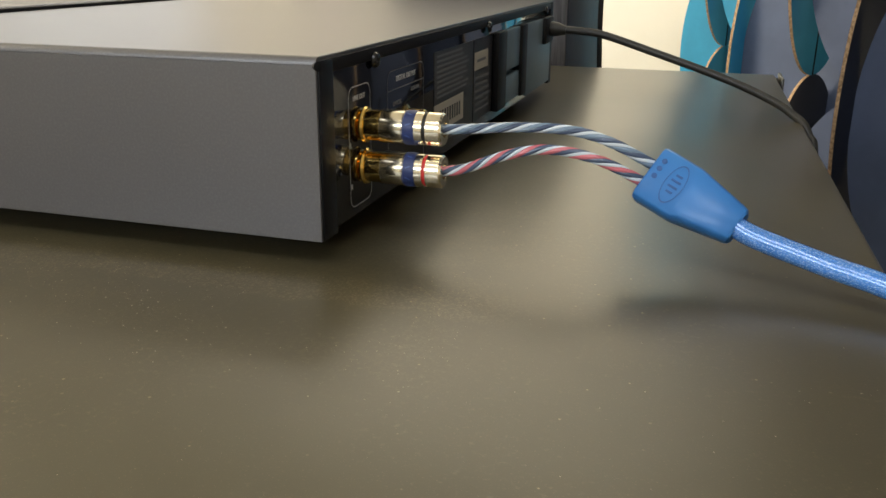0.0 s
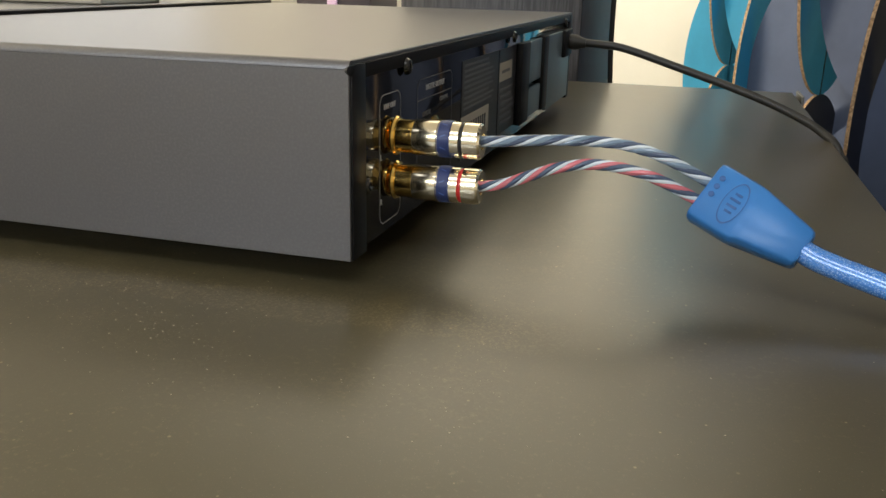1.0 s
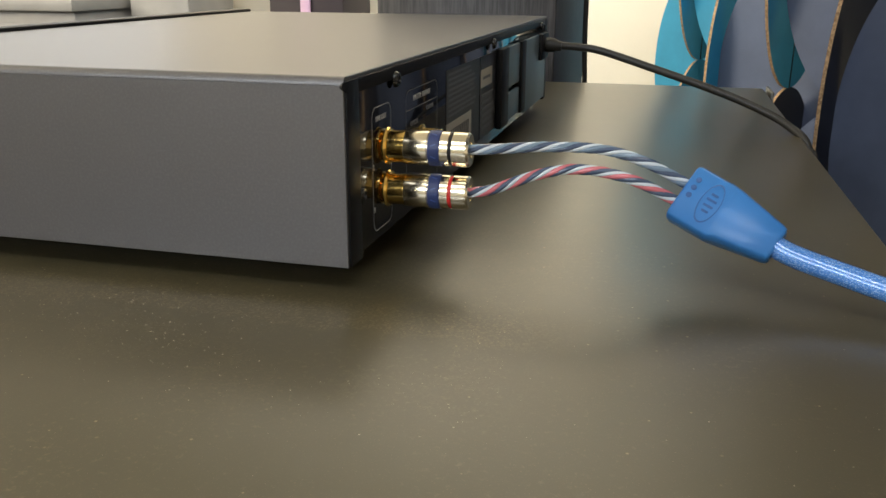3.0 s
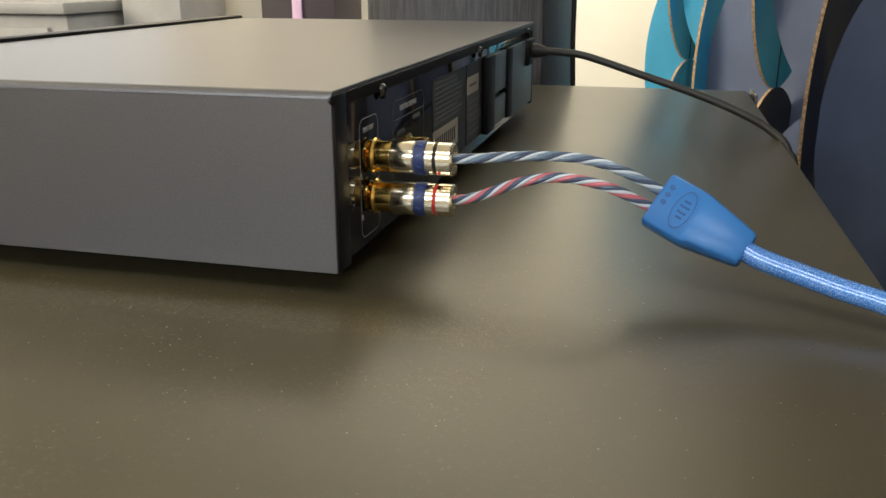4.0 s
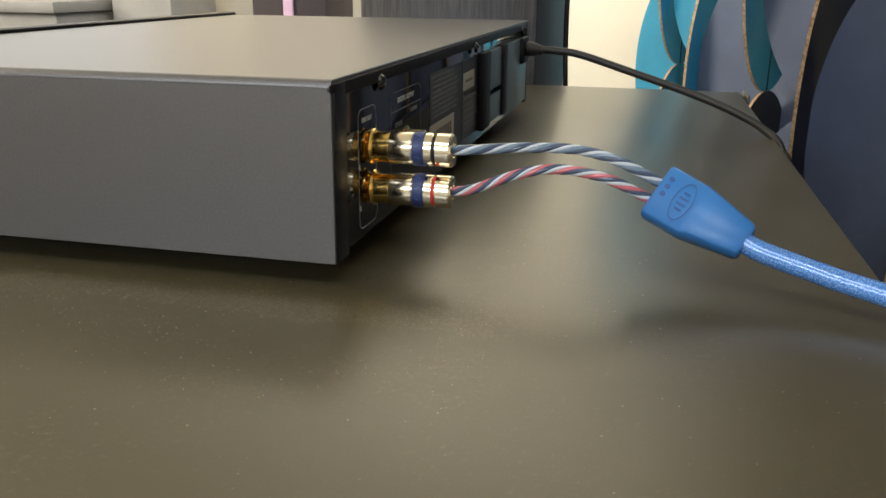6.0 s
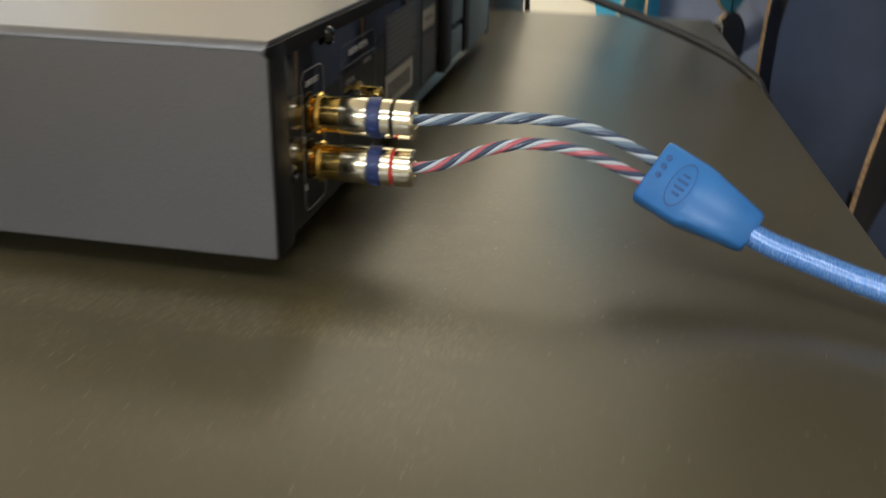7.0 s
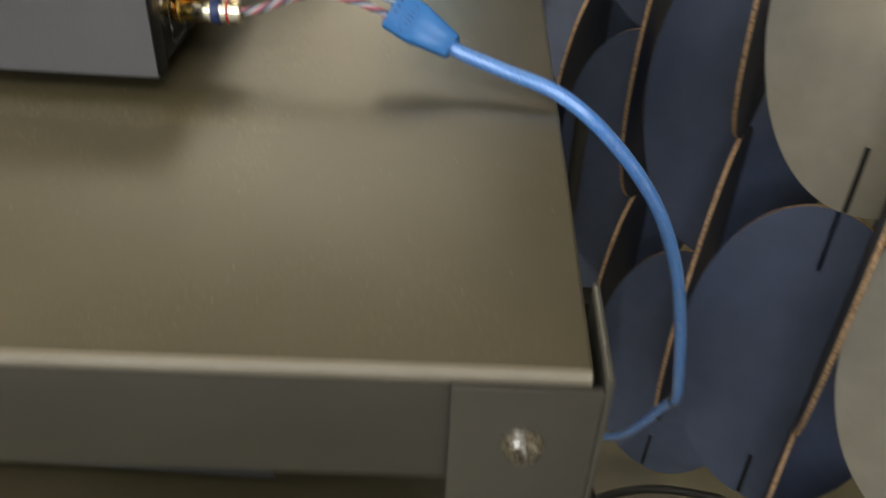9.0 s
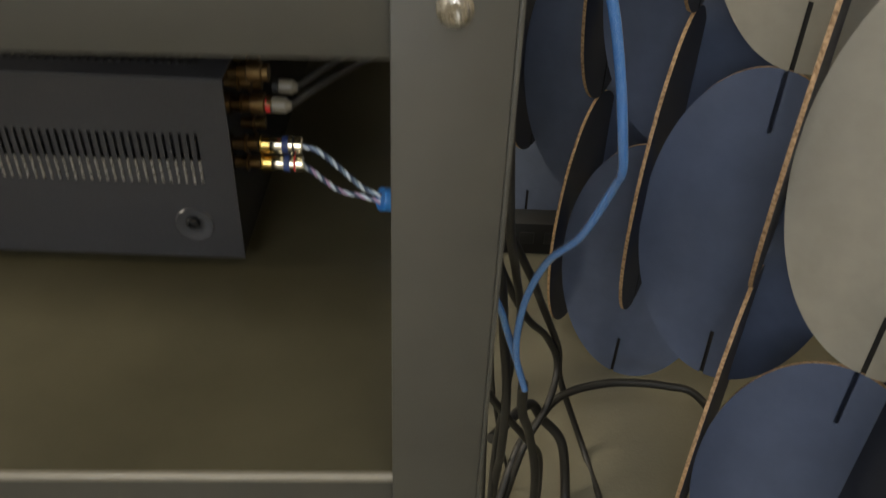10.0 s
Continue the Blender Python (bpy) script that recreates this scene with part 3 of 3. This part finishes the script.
lead_up = [(0.0305, JY, 0.0435), (0.040, JY + 0.0005, 0.0442), (0.058, JY + 0.003, 0.0455), (0.076, JY + 0.005, 0.0452), (0.091, JY + 0.0035, 0.0420), into[0]]
lead_dn = [(0.0305, JY, 0.0280), (0.040, JY, 0.0300), (0.056, JY + 0.001, 0.0362), (0.070, JY + 0.002, 0.0385), (0.087, JY + 0.000, 0.0365), into[1]]
for pts, mats in ((lead_up, (M_WHITE, M_BLUEGREY, M_NAVY)), (lead_dn, (M_WHITE, M_WIRERED, M_NAVY))):
    for k in range(6):
        m = mats[k % 3]
        part("wire", strand(pts, 0.00066 if m is M_WHITE else 0.00094, 0.00116 if m is M_WHITE else 0.00096, -0.0225, 2 * math.pi * k / 6), m, cable)

blue_line = [P1 - nz * 0.0042 - ax * 0.004, P1 - nz * 0.0040 + ax * 0.006, (0.160, 0.022, 0.0120), (0.188, 0.010, 0.0062), (0.214, 0.0, -0.012), (0.240, 0.002, -0.046), (0.260, 0.010, -0.090), (0.276, 0.024, -0.145), (0.290, 0.042, -0.205), (0.297, 0.056, -0.238), (0.297, 0.072, -0.262), (0.286, 0.113, -0.340), (0.269, 0.155, -0.399), (0.256, 0.170, -0.450), (0.250, 0.175, -0.500), (0.252, 0.177, -0.550), (0.266, 0.184, -0.604)]
part("jacket", tube(curve(blue_line, 14), 0.0037, 20), M_BRAID, cable, "blue translucent braided jacket")

# ---- power cord ----
cord = thing("mains_cable", "black rubber mains cable from player back over the rack edge", "mains cable")
part("plug", lathe([(0, 0.0052), (0.002, 0.0056), (0.006, 0.0050), (0.009, 0.0038), (0.012, 0.0034)], (0.0042, 0.400, 0.0525), (1, -0.02, -0.08), 28), M_CORD, cord)
part("lead", tube(curve([(0.013, 0.400, 0.0520), (0.028, 0.3995, 0.0512), (0.045, 0.398, 0.0490), (0.081, 0.390, 0.0390), (0.128, 0.380, 0.0250), (0.158, 0.372, 0.0140), (0.176, 0.362, 0.0050), (0.187, 0.350, -0.006), (0.193, 0.342, -0.04), (0.200, 0.335, -0.25), (0.225, 0.33, -0.5), (0.25, 0.36, -0.80), (0.30, 0.42, ZF + 0.004)], 12), 0.0028, 14), M_CORD, cord)

# ---- amplifier on the middle shelf ----
AX, AY, AT, AB = 0.025, 0.013, -0.156, -0.297
amp = thing("amplifier", "graphite metal amplifier with slotted side vents on the shelf", "amplifier")
PITCH, SW, S0, S1 = 0.0054, 0.0022, -0.234, -0.195
xs = [0.003 - PITCH * k for k in range(56)]
AL = xs[-1] - 0.02
bm = bmesh.new()
cols = [AX] + [x for q in xs for x in (q + SW / 2, q - SW / 2)] + [AL]
grid = [[bm.verts.new((x, AY, z)) for z in (AB, S0, S1, AT)] for x in cols]
for k, (a, b) in enumerate(zip(grid, grid[1:])):
    for r in range(3):
        if not (r == 1 and k % 2):
            bm.faces.new((a[r], b[r], b[r + 1], a[r + 1]))
sheet = bmesh.ops.extrude_face_region(bm, geom=list(bm.faces))
bmesh.ops.translate(bm, vec=(0, 0.0015, 0), verts=[v for v in sheet["geom"] if isinstance(v, bmesh.types.BMVert)])
part("side_panel", bm, M_AMP, amp, "graphite side panel with a row of vent slots")
for x in xs[:45]:
    bm = box((x - SW / 2 + 0.0001, AY - 0.0004, -0.2335), (x + SW / 2 - 0.0001, AY + 0.010, -0.2155), 0.0003, 1)
    part("cooling_fin", bm, M_STEEL, amp)
part("top_cover", box((AL, AY, AT), (AX, AY + 0.42, AT + 0.0015), 0.0006), M_AMP, amp)
bm = bmesh.new()
for k, x in enumerate(xs[:50]):
    box((x - 0.0012, AY + 0.02, AT + 0.0016), (x + 0.0012, AY + 0.07, AT + 0.0021), bm=bm)
tagged(part("vent_slats", bm, M_BLACKGROOVE, amp), kind="stuff")
part("rear_panel", box((AX - 0.004, AY + 0.0016, AB), (AX - 0.001, AY + 0.42, AT)), M_PANEL, amp)
part("bottom_plate", box((AL, AY + 0.0016, AB), (AX - 0.005, AY + 0.42, AB + 0.0012)), M_EDGE, amp)
part("inner_chassis", box((AL, AY + 0.012, AB + 0.002), (AX - 0.006, AY + 0.40, AT - 0.004)), M_EDGE, amp)
part("dish", lathe([(-0.0002, 0.0140), (0.0010, 0.0130), (0.0003, 0.0100), (-0.0001, 0.0062)], (-0.0075, AY, -0.268), (0, -1, 0), 36), M_DISH, amp, "pressed round screw dish")
screw_head(0.0052, (-0.0085, AY - 0.0002, -0.266), (0, -1, 0), M_DARKSTEEL, amp)
for fx, fy in ((AX - 0.04, AY + 0.05), (AL + 0.04, AY + 0.05), (AX - 0.04, AY + 0.37), (AL + 0.04, AY + 0.37)):
    part("foot", lathe([(0, 0.018), (AB + 0.306, 0.020)], (fx, fy, -0.306), n=28), M_RUBBER, amp)
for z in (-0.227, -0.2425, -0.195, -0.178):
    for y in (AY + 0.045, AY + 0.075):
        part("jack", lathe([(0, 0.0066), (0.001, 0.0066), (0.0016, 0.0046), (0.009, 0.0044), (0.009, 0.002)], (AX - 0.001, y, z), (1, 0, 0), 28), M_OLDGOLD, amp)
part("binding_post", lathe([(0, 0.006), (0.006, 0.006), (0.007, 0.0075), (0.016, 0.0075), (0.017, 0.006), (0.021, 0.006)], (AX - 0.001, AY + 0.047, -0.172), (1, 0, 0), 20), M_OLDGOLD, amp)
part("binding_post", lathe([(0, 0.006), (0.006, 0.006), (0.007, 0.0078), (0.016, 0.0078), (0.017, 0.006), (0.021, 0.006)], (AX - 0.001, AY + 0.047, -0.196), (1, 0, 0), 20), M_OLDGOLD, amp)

lower = thing("amplifier_cable", "blue stereo cable with gold plugs behind the amplifier", "audio cable")
phono_plug(lower, (AX + 0.008, AY + 0.045, -0.227))
phono_plug(lower, (AX + 0.008, AY + 0.045, -0.2425), ring=True)
for pts, mats in ((((AX + 0.038, AY + 0.045, -0.227), (0.075, 0.058, -0.231), (0.087, 0.06, -0.243), (0.107, 0.06, -0.263), (0.122, 0.06, -0.270)), (M_WHITE, M_BLUEGREY, M_NAVY)),
                  (((AX + 0.038, AY + 0.045, -0.2425), (0.072, 0.058, -0.250), (0.089, 0.06, -0.266), (0.106, 0.06, -0.2705), (0.122, 0.058, -0.275)), (M_WHITE, M_PLUMLIGHT, M_NAVY))):
    for k, m in enumerate(mats):
        part("wire", strand(pts, 0.0011, 0.0009, 0.0135, 2 * math.pi * k / 3), m, lower)
part("splitter", lathe([(0, 0.0085), (0.001, 0.0092), (0.018, 0.0090), (0.036, 0.0055), (0.037, 0.005)], (0.120, 0.059, -0.272), (1, 0.45, -0.35), 16), M_HUB, lower)
part("jacket", tube(curve([(0.148, 0.072, -0.283), (0.172, 0.092, -0.300), (0.196, 0.125, -0.375), (0.227, 0.170, -0.470), (0.240, 0.187, -0.520), (0.254, 0.197, -0.570), (0.264, 0.190, -0.600)], 12), 0.0040, 18), M_BRAID, lower)

# ---- speaker cable on the amplifier's binding post ----
spk = thing("speaker_cable", "black speaker cable with pale plugs and red collars behind the amplifier", "speaker cable")
for y, z, m in ((AY + 0.047, -0.196, M_RED), (AY + 0.075, -0.196, M_BLACKGROOVE)):
    px = AX + 0.020
    part("plug", lathe([(0, 0.0046), (0.001, 0.0056), (0.010, 0.0056), (0.012, 0.0040), (0.014, 0.0032)], (px, y, z), (1, 0, -0.05), 24), M_PALETAN, spk, "pale plastic plug body")
    part("collar", lathe([(0, 0.0060), (0.0036, 0.0060)], (px - 0.004, y, z), (1, 0, -0.05), 24), m, spk, "coloured collar ring")
    part("lead", tube(curve([(px + 0.012, y, z - 0.001), (0.085, y + 0.03, z + 0.008), (0.125, y + 0.12, z - 0.006), (0.160, y + 0.22, z - 0.03), (0.205, y + 0.30, z - 0.09), (0.222, y + 0.31, z - 0.30), (0.24, y + 0.30, -0.80), (0.25, y + 0.27, ZF + 0.004)], 10), 0.0026, 10), M_CORD, spk)

# ---- bundle of cords beside the rack ----
random.seed(7)


def loose_cord(points, r, label):
    c = thing("loose_cord", label, "cord", group="cords beside the rack")
    part("lead", tube(curve(points, 12), r, 12), M_CORD, c)
    return c


FL = ZF + 0.006
loose_cord([(0.26, 0.33, FL), (0.300, 0.411, -0.985), (0.330, 0.459, -0.98), (0.379, 0.520, -0.97), (0.468, 0.554, -0.97), (0.563, 0.551, -0.97), (0.617, 0.535, -0.98), (0.70, 0.50, FL)], 0.007, "thick black cord looping over the floor")
loose_cord([(0.205, 0.32, -0.33), (0.235, 0.325, -0.46), (0.287, 0.370, -0.60), (0.313, 0.443, -0.70), (0.360, 0.510, -0.85), (0.378, 0.533, -0.95), (0.431, 0.499, FL), (0.451, 0.362, FL), (0.47, 0.20, FL)], 0.0055, "black cord slanting down to the floor")
loose_cord([(0.25, 0.33, -0.86), (0.312, 0.434, -0.90), (0.340, 0.451, -0.95), (0.377, 0.443, -1.0), (0.389, 0.404, FL), (0.385, 0.358, FL), (0.36, 0.25, FL)], 0.008, "thick black cord curling down to the floor")
loose_cord([(0.205, 0.33, -0.36), (0.235, 0.37, -0.55), (0.288, 0.417, -0.70), (0.334, 0.481, -0.80), (0.361, 0.502, -0.88), (0.346, 0.454, -0.92), (0.308, 0.403, -0.97), (0.274, 0.349, FL), (0.25, 0.28, FL)], 0.0055, "black cord in the tangle beside the leg")
loose_cord([(0.212, 0.10, -0.05), (0.216, 0.12, -0.20), (0.228, 0.143, -0.35), (0.244, 0.204, -0.45), (0.260, 0.248, -0.55), (0.256, 0.247, -0.62), (0.253, 0.249, -0.70), (0.249, 0.261, -0.80), (0.249, 0.236, -0.95), (0.26, 0.20, FL)], 0.0045, "black cord hanging beside the rack leg")
loose_cord([(0.264, 0.187, -0.598), (0.272, 0.220, -0.68), (0.293, 0.270, -0.78), (0.313, 0.290, -0.90), (0.322, 0.300, FL), (0.33, 0.25, FL)], 0.006, "black cord end hanging below the blue cables")
loose_cord([(0.200, 0.18, -0.34), (0.228, 0.20, -0.45), (0.240, 0.210, -0.55), (0.251, 0.221, -0.65), (0.252, 0.220, -0.75), (0.253, 0.254, -0.85), (0.24, 0.25, FL)], 0.0055, "grey-black cord in the tangle beside the leg")
loose_cord([(0.205, 0.20, -0.55), (0.225, 0.22, -0.64), (0.262, 0.262, -0.74), (0.30, 0.33, -0.86), (0.33, 0.36, -0.95), (0.32, 0.30, FL), (0.27, 0.22, FL)], 0.005, "black cord looping in the tangle by the leg")

# ---- divider of slotted cardboard ovals ----
OA, OB = 0.141, 0.250
NAZ, CAZ = -124.3, -28.0
UP, ZMID = 0.2494, -0.591
CROSS = Vector((-0.079, 0.155, 0.010))
COLUMNS = {-6: (0.166, 1.937), -5: (0.231, 1.69), -4: (0.296, 1.443), -3: (0.369, 1.198), -2: (0.431, 0.951), -1: (0.513, 0.704), 0: (0.571, 0.461), 1: (0.646, 0.216), 2: (0.721, -0.029), 3: (0.796, -0.274)}
FOOT = Vector((*COLUMNS[0], ZF))


def oval_mesh(face, back, thick=0.005):
    """An oval panel in the xz plane, slotted at its top and foot."""
    w, deep, steps = 0.0030, 0.085, 44
    outline = []
    d = w / OA
    for a0, sg in ((-math.pi / 2, 1), (math.pi / 2, -1)):
        for k in range(steps + 1):
            a = a0 + d + (math.pi - 2 * d) * k / steps
            outline.append((OA * math.cos(a), OB * math.sin(a)))
        left = outline[-1][0]
        outline.append((left, sg * (OB - deep)))
        outline.append((-left, sg * (OB - deep)))
    bm = bmesh.new()
    f0 = [bm.verts.new((x, -thick / 2, z)) for x, z in outline]
    f1 = [bm.verts.new((x, thick / 2, z)) for x, z in outline]
    n = len(outline)
    faces = [bm.faces.new(f0), bm.faces.new(f1[::-1])]
    faces[1].material_index = 2
    for k in range(n):
        # slot walls are coloured black for the shade inside
        in_slot = k % (steps + 3) >= steps
        bm.faces.new((f0[k], f1[k], f1[(k + 1) % n], f0[(k + 1) % n])).material_index = 3 if in_slot else 1
    bmesh.ops.triangulate(bm, faces=faces)
    # thin black sheet added in each slot, standing in for its darkness
    for sg in (1, -1):
        q = [bm.verts.new((x, 0, sg * z)) for x, z in ((-w, OB - deep), (w, OB - deep), (w, OB - 0.001), (-w, OB - 0.001))]
        bm.faces.new(q).material_index = 3
    return finish(bm, [face, M_KRAFT, back, M_BLACKGROOVE], 30)


divider = thing("room_divider", "room divider of slotted navy and teal cardboard ovals", "room divider", FOOT)
OVALS = {k: oval_mesh(m, m) for k, m in (("blue", M_BLUECARD), ("dark", M_SHADECARD), ("teal", M_TEALCARD), ("grey", M_GREYCARD))}


def oval(at, az, colour):
    ob = new("oval_panel", OVALS[colour])
    ob.parent = divider
    ob.matrix_basis = pose(*(Vector(at) - FOOT), 0, random.uniform(-1.2, 1.2), az + 90 + random.uniform(-2, 2))
    return ob


random.seed(11)
for i, (cx, cy) in COLUMNS.items():
    for j in range(-1, 6):
        if (i + j) % 2:
            continue
        c = Vector((cx, cy, ZMID + UP * j))
        front = "teal" if i <= -5 else "grey" if (i, j) in ((1, 1), (0, 2)) else "blue"
        oval(c, NAZ, front)
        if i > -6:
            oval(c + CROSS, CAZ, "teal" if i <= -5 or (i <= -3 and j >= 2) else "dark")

# ---- things behind the rack ----
speaker = thing("loudspeaker", "tall black ash veneered loudspeaker cabinet behind the rack", "loudspeaker")
part("cabinet", box((-0.218, 0.66, ZF), (-0.024, 0.95, 0.30), 0.003), M_VENEER, speaker)
part("plinth", box((-0.228, 0.65, ZF), (-0.014, 0.96, ZF + 0.03), 0.003), M_EDGE, speaker)
wcord = thing("hanging_cord", "thin dark cord hanging in front of the cream wall", "cord")
part("lead", tube(curve([(-0.020, 0.80, 0.30), (-0.008, 0.80, 0.28), (-0.008, 0.80, 0.05), (-0.004, 0.80, -0.1), (-0.004, 0.8, -0.6), (-0.01, 0.8, ZF + 0.003)], 10), 0.003, 10), M_CORD, wcord)
tower = thing("dark_cabinet", "narrow plum-black cabinet by the wall with a painted pale highlight", "cabinet")
part("body", box((-0.890, 1.785, ZF), (-0.694, 1.983, 0.38), 0.004), M_PLUM, tower)
# the cabinet's pinkish highlight, painted as a pale strip
part("edge_strip", box((-0.804, 1.776, ZF + 0.02), (-0.778, 1.7845, 0.38), 0.003), M_PLUMLIGHT, tower)
case = thing("grey_equipment_case", "grey plastic equipment case on a low stand near the window", "case")
part("body", box((-1.286, 1.785, ZF), (-1.115, 2.027, 0.10), 0.006), M_GREYBOX, case)
part("lid", box((-1.292, 1.780, 0.10), (-1.110, 2.033, 0.117), 0.004), M_GREYBOX, case)
ledge = thing("low_cabinet", "pale grey low cabinet below the window", "cabinet")
part("body", box((-2.36, 1.620, ZF), (-1.330, 2.038, 0.012), 0.004), M_GREYBOX, ledge)
part("top", box((-2.38, 1.598, 0.012), (-1.319, 2.049, 0.040), 0.004), M_GREYBOX, ledge)
for k in range(2):
    part("door", box((-2.34 + 0.49 * k, 1.608, ZF + 0.08), (-1.87 + 0.49 * k, 1.6197, -0.02), 0.003), M_GREYBOX, ledge)
# made-up fixture for the wall fill, always out of view
fill_bar = thing("wall_washer_lamp", "white bar added unseen to hold the wall fill light", "lamp")
part("bar", box((-0.80, 0.955, 1.10), (0.50, 1.00, 1.16), 0.006), M_WHITEPAINT, fill_bar)
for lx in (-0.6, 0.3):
    part("hanger", lathe([(0, 0.006), (ZC - 1.16, 0.006)], (lx, 0.978, 1.16), n=14), M_WHITEPAINT, fill_bar)
# unseen housing added above the high fill
panel_lamp = thing("ceiling_lamp", "flat white ceiling lamp added unseen for high fill", "ceiling lamp")
part("housing", box((-0.45, -1.11, ZC - 0.06), (0.75, -0.79, ZC - 0.0005), 0.006), M_WHITEPAINT, panel_lamp)
strip = thing("power_strip", "black plastic power strip lying on the floor", "power strip")
part("body", box((0.27, 1.065, ZF), (0.46, 1.125, ZF + 0.085), 0.006), M_RUBBER, strip)
for k in range(3):
    part("socket", box((0.29 + 0.055 * k, 1.0625, ZF + 0.03), (0.322 + 0.055 * k, 1.0665, ZF + 0.062), 0.002), M_LABEL, strip)

# ---- dust on the shelf ----
random.seed(5)
verts, faces = [], []
while len(verts) < 4 * 2600:
    if random.random() < 0.6:
        x, y = random.uniform(-0.20, 0.06), random.gauss(-0.035, 0.022)
    else:
        x, y = random.uniform(-0.22, 0.18), random.uniform(-0.155, 0.30)
    # no grains under the player or in the painted shadow patch
    if (-PD - 0.015 < x < 0.003 and -0.002 < y < PW) or y < -0.155 or ((x - 0.015) / 0.03) ** 2 + ((y + 0.03) / 0.03) ** 2 < 1:
        continue
    r = 0.00006 + 0.00020 * random.random() ** 5
    a = random.uniform(0, 6.28)
    k = len(verts)
    for t in range(3):
        verts.append((x + r * math.cos(a + 2.1 * t) * random.uniform(0.7, 1.6), y + r * math.sin(a + 2.1 * t), 0.00003))
    verts.append((x, y, 0.00003 + r * 0.9))
    faces += [(k, k + 1, k + 3), (k + 1, k + 2, k + 3), (k + 2, k, k + 3)]
me = bpy.data.meshes.new("dust")
me.from_pydata(verts, [], faces)
me.materials.append(powder("pale_dust", (0.40, 0.35, 0.27), 0.9).m)
tagged(new("dust", me), "fine pale dust and lint scattered on the shelf", "dust", kind="stuff")
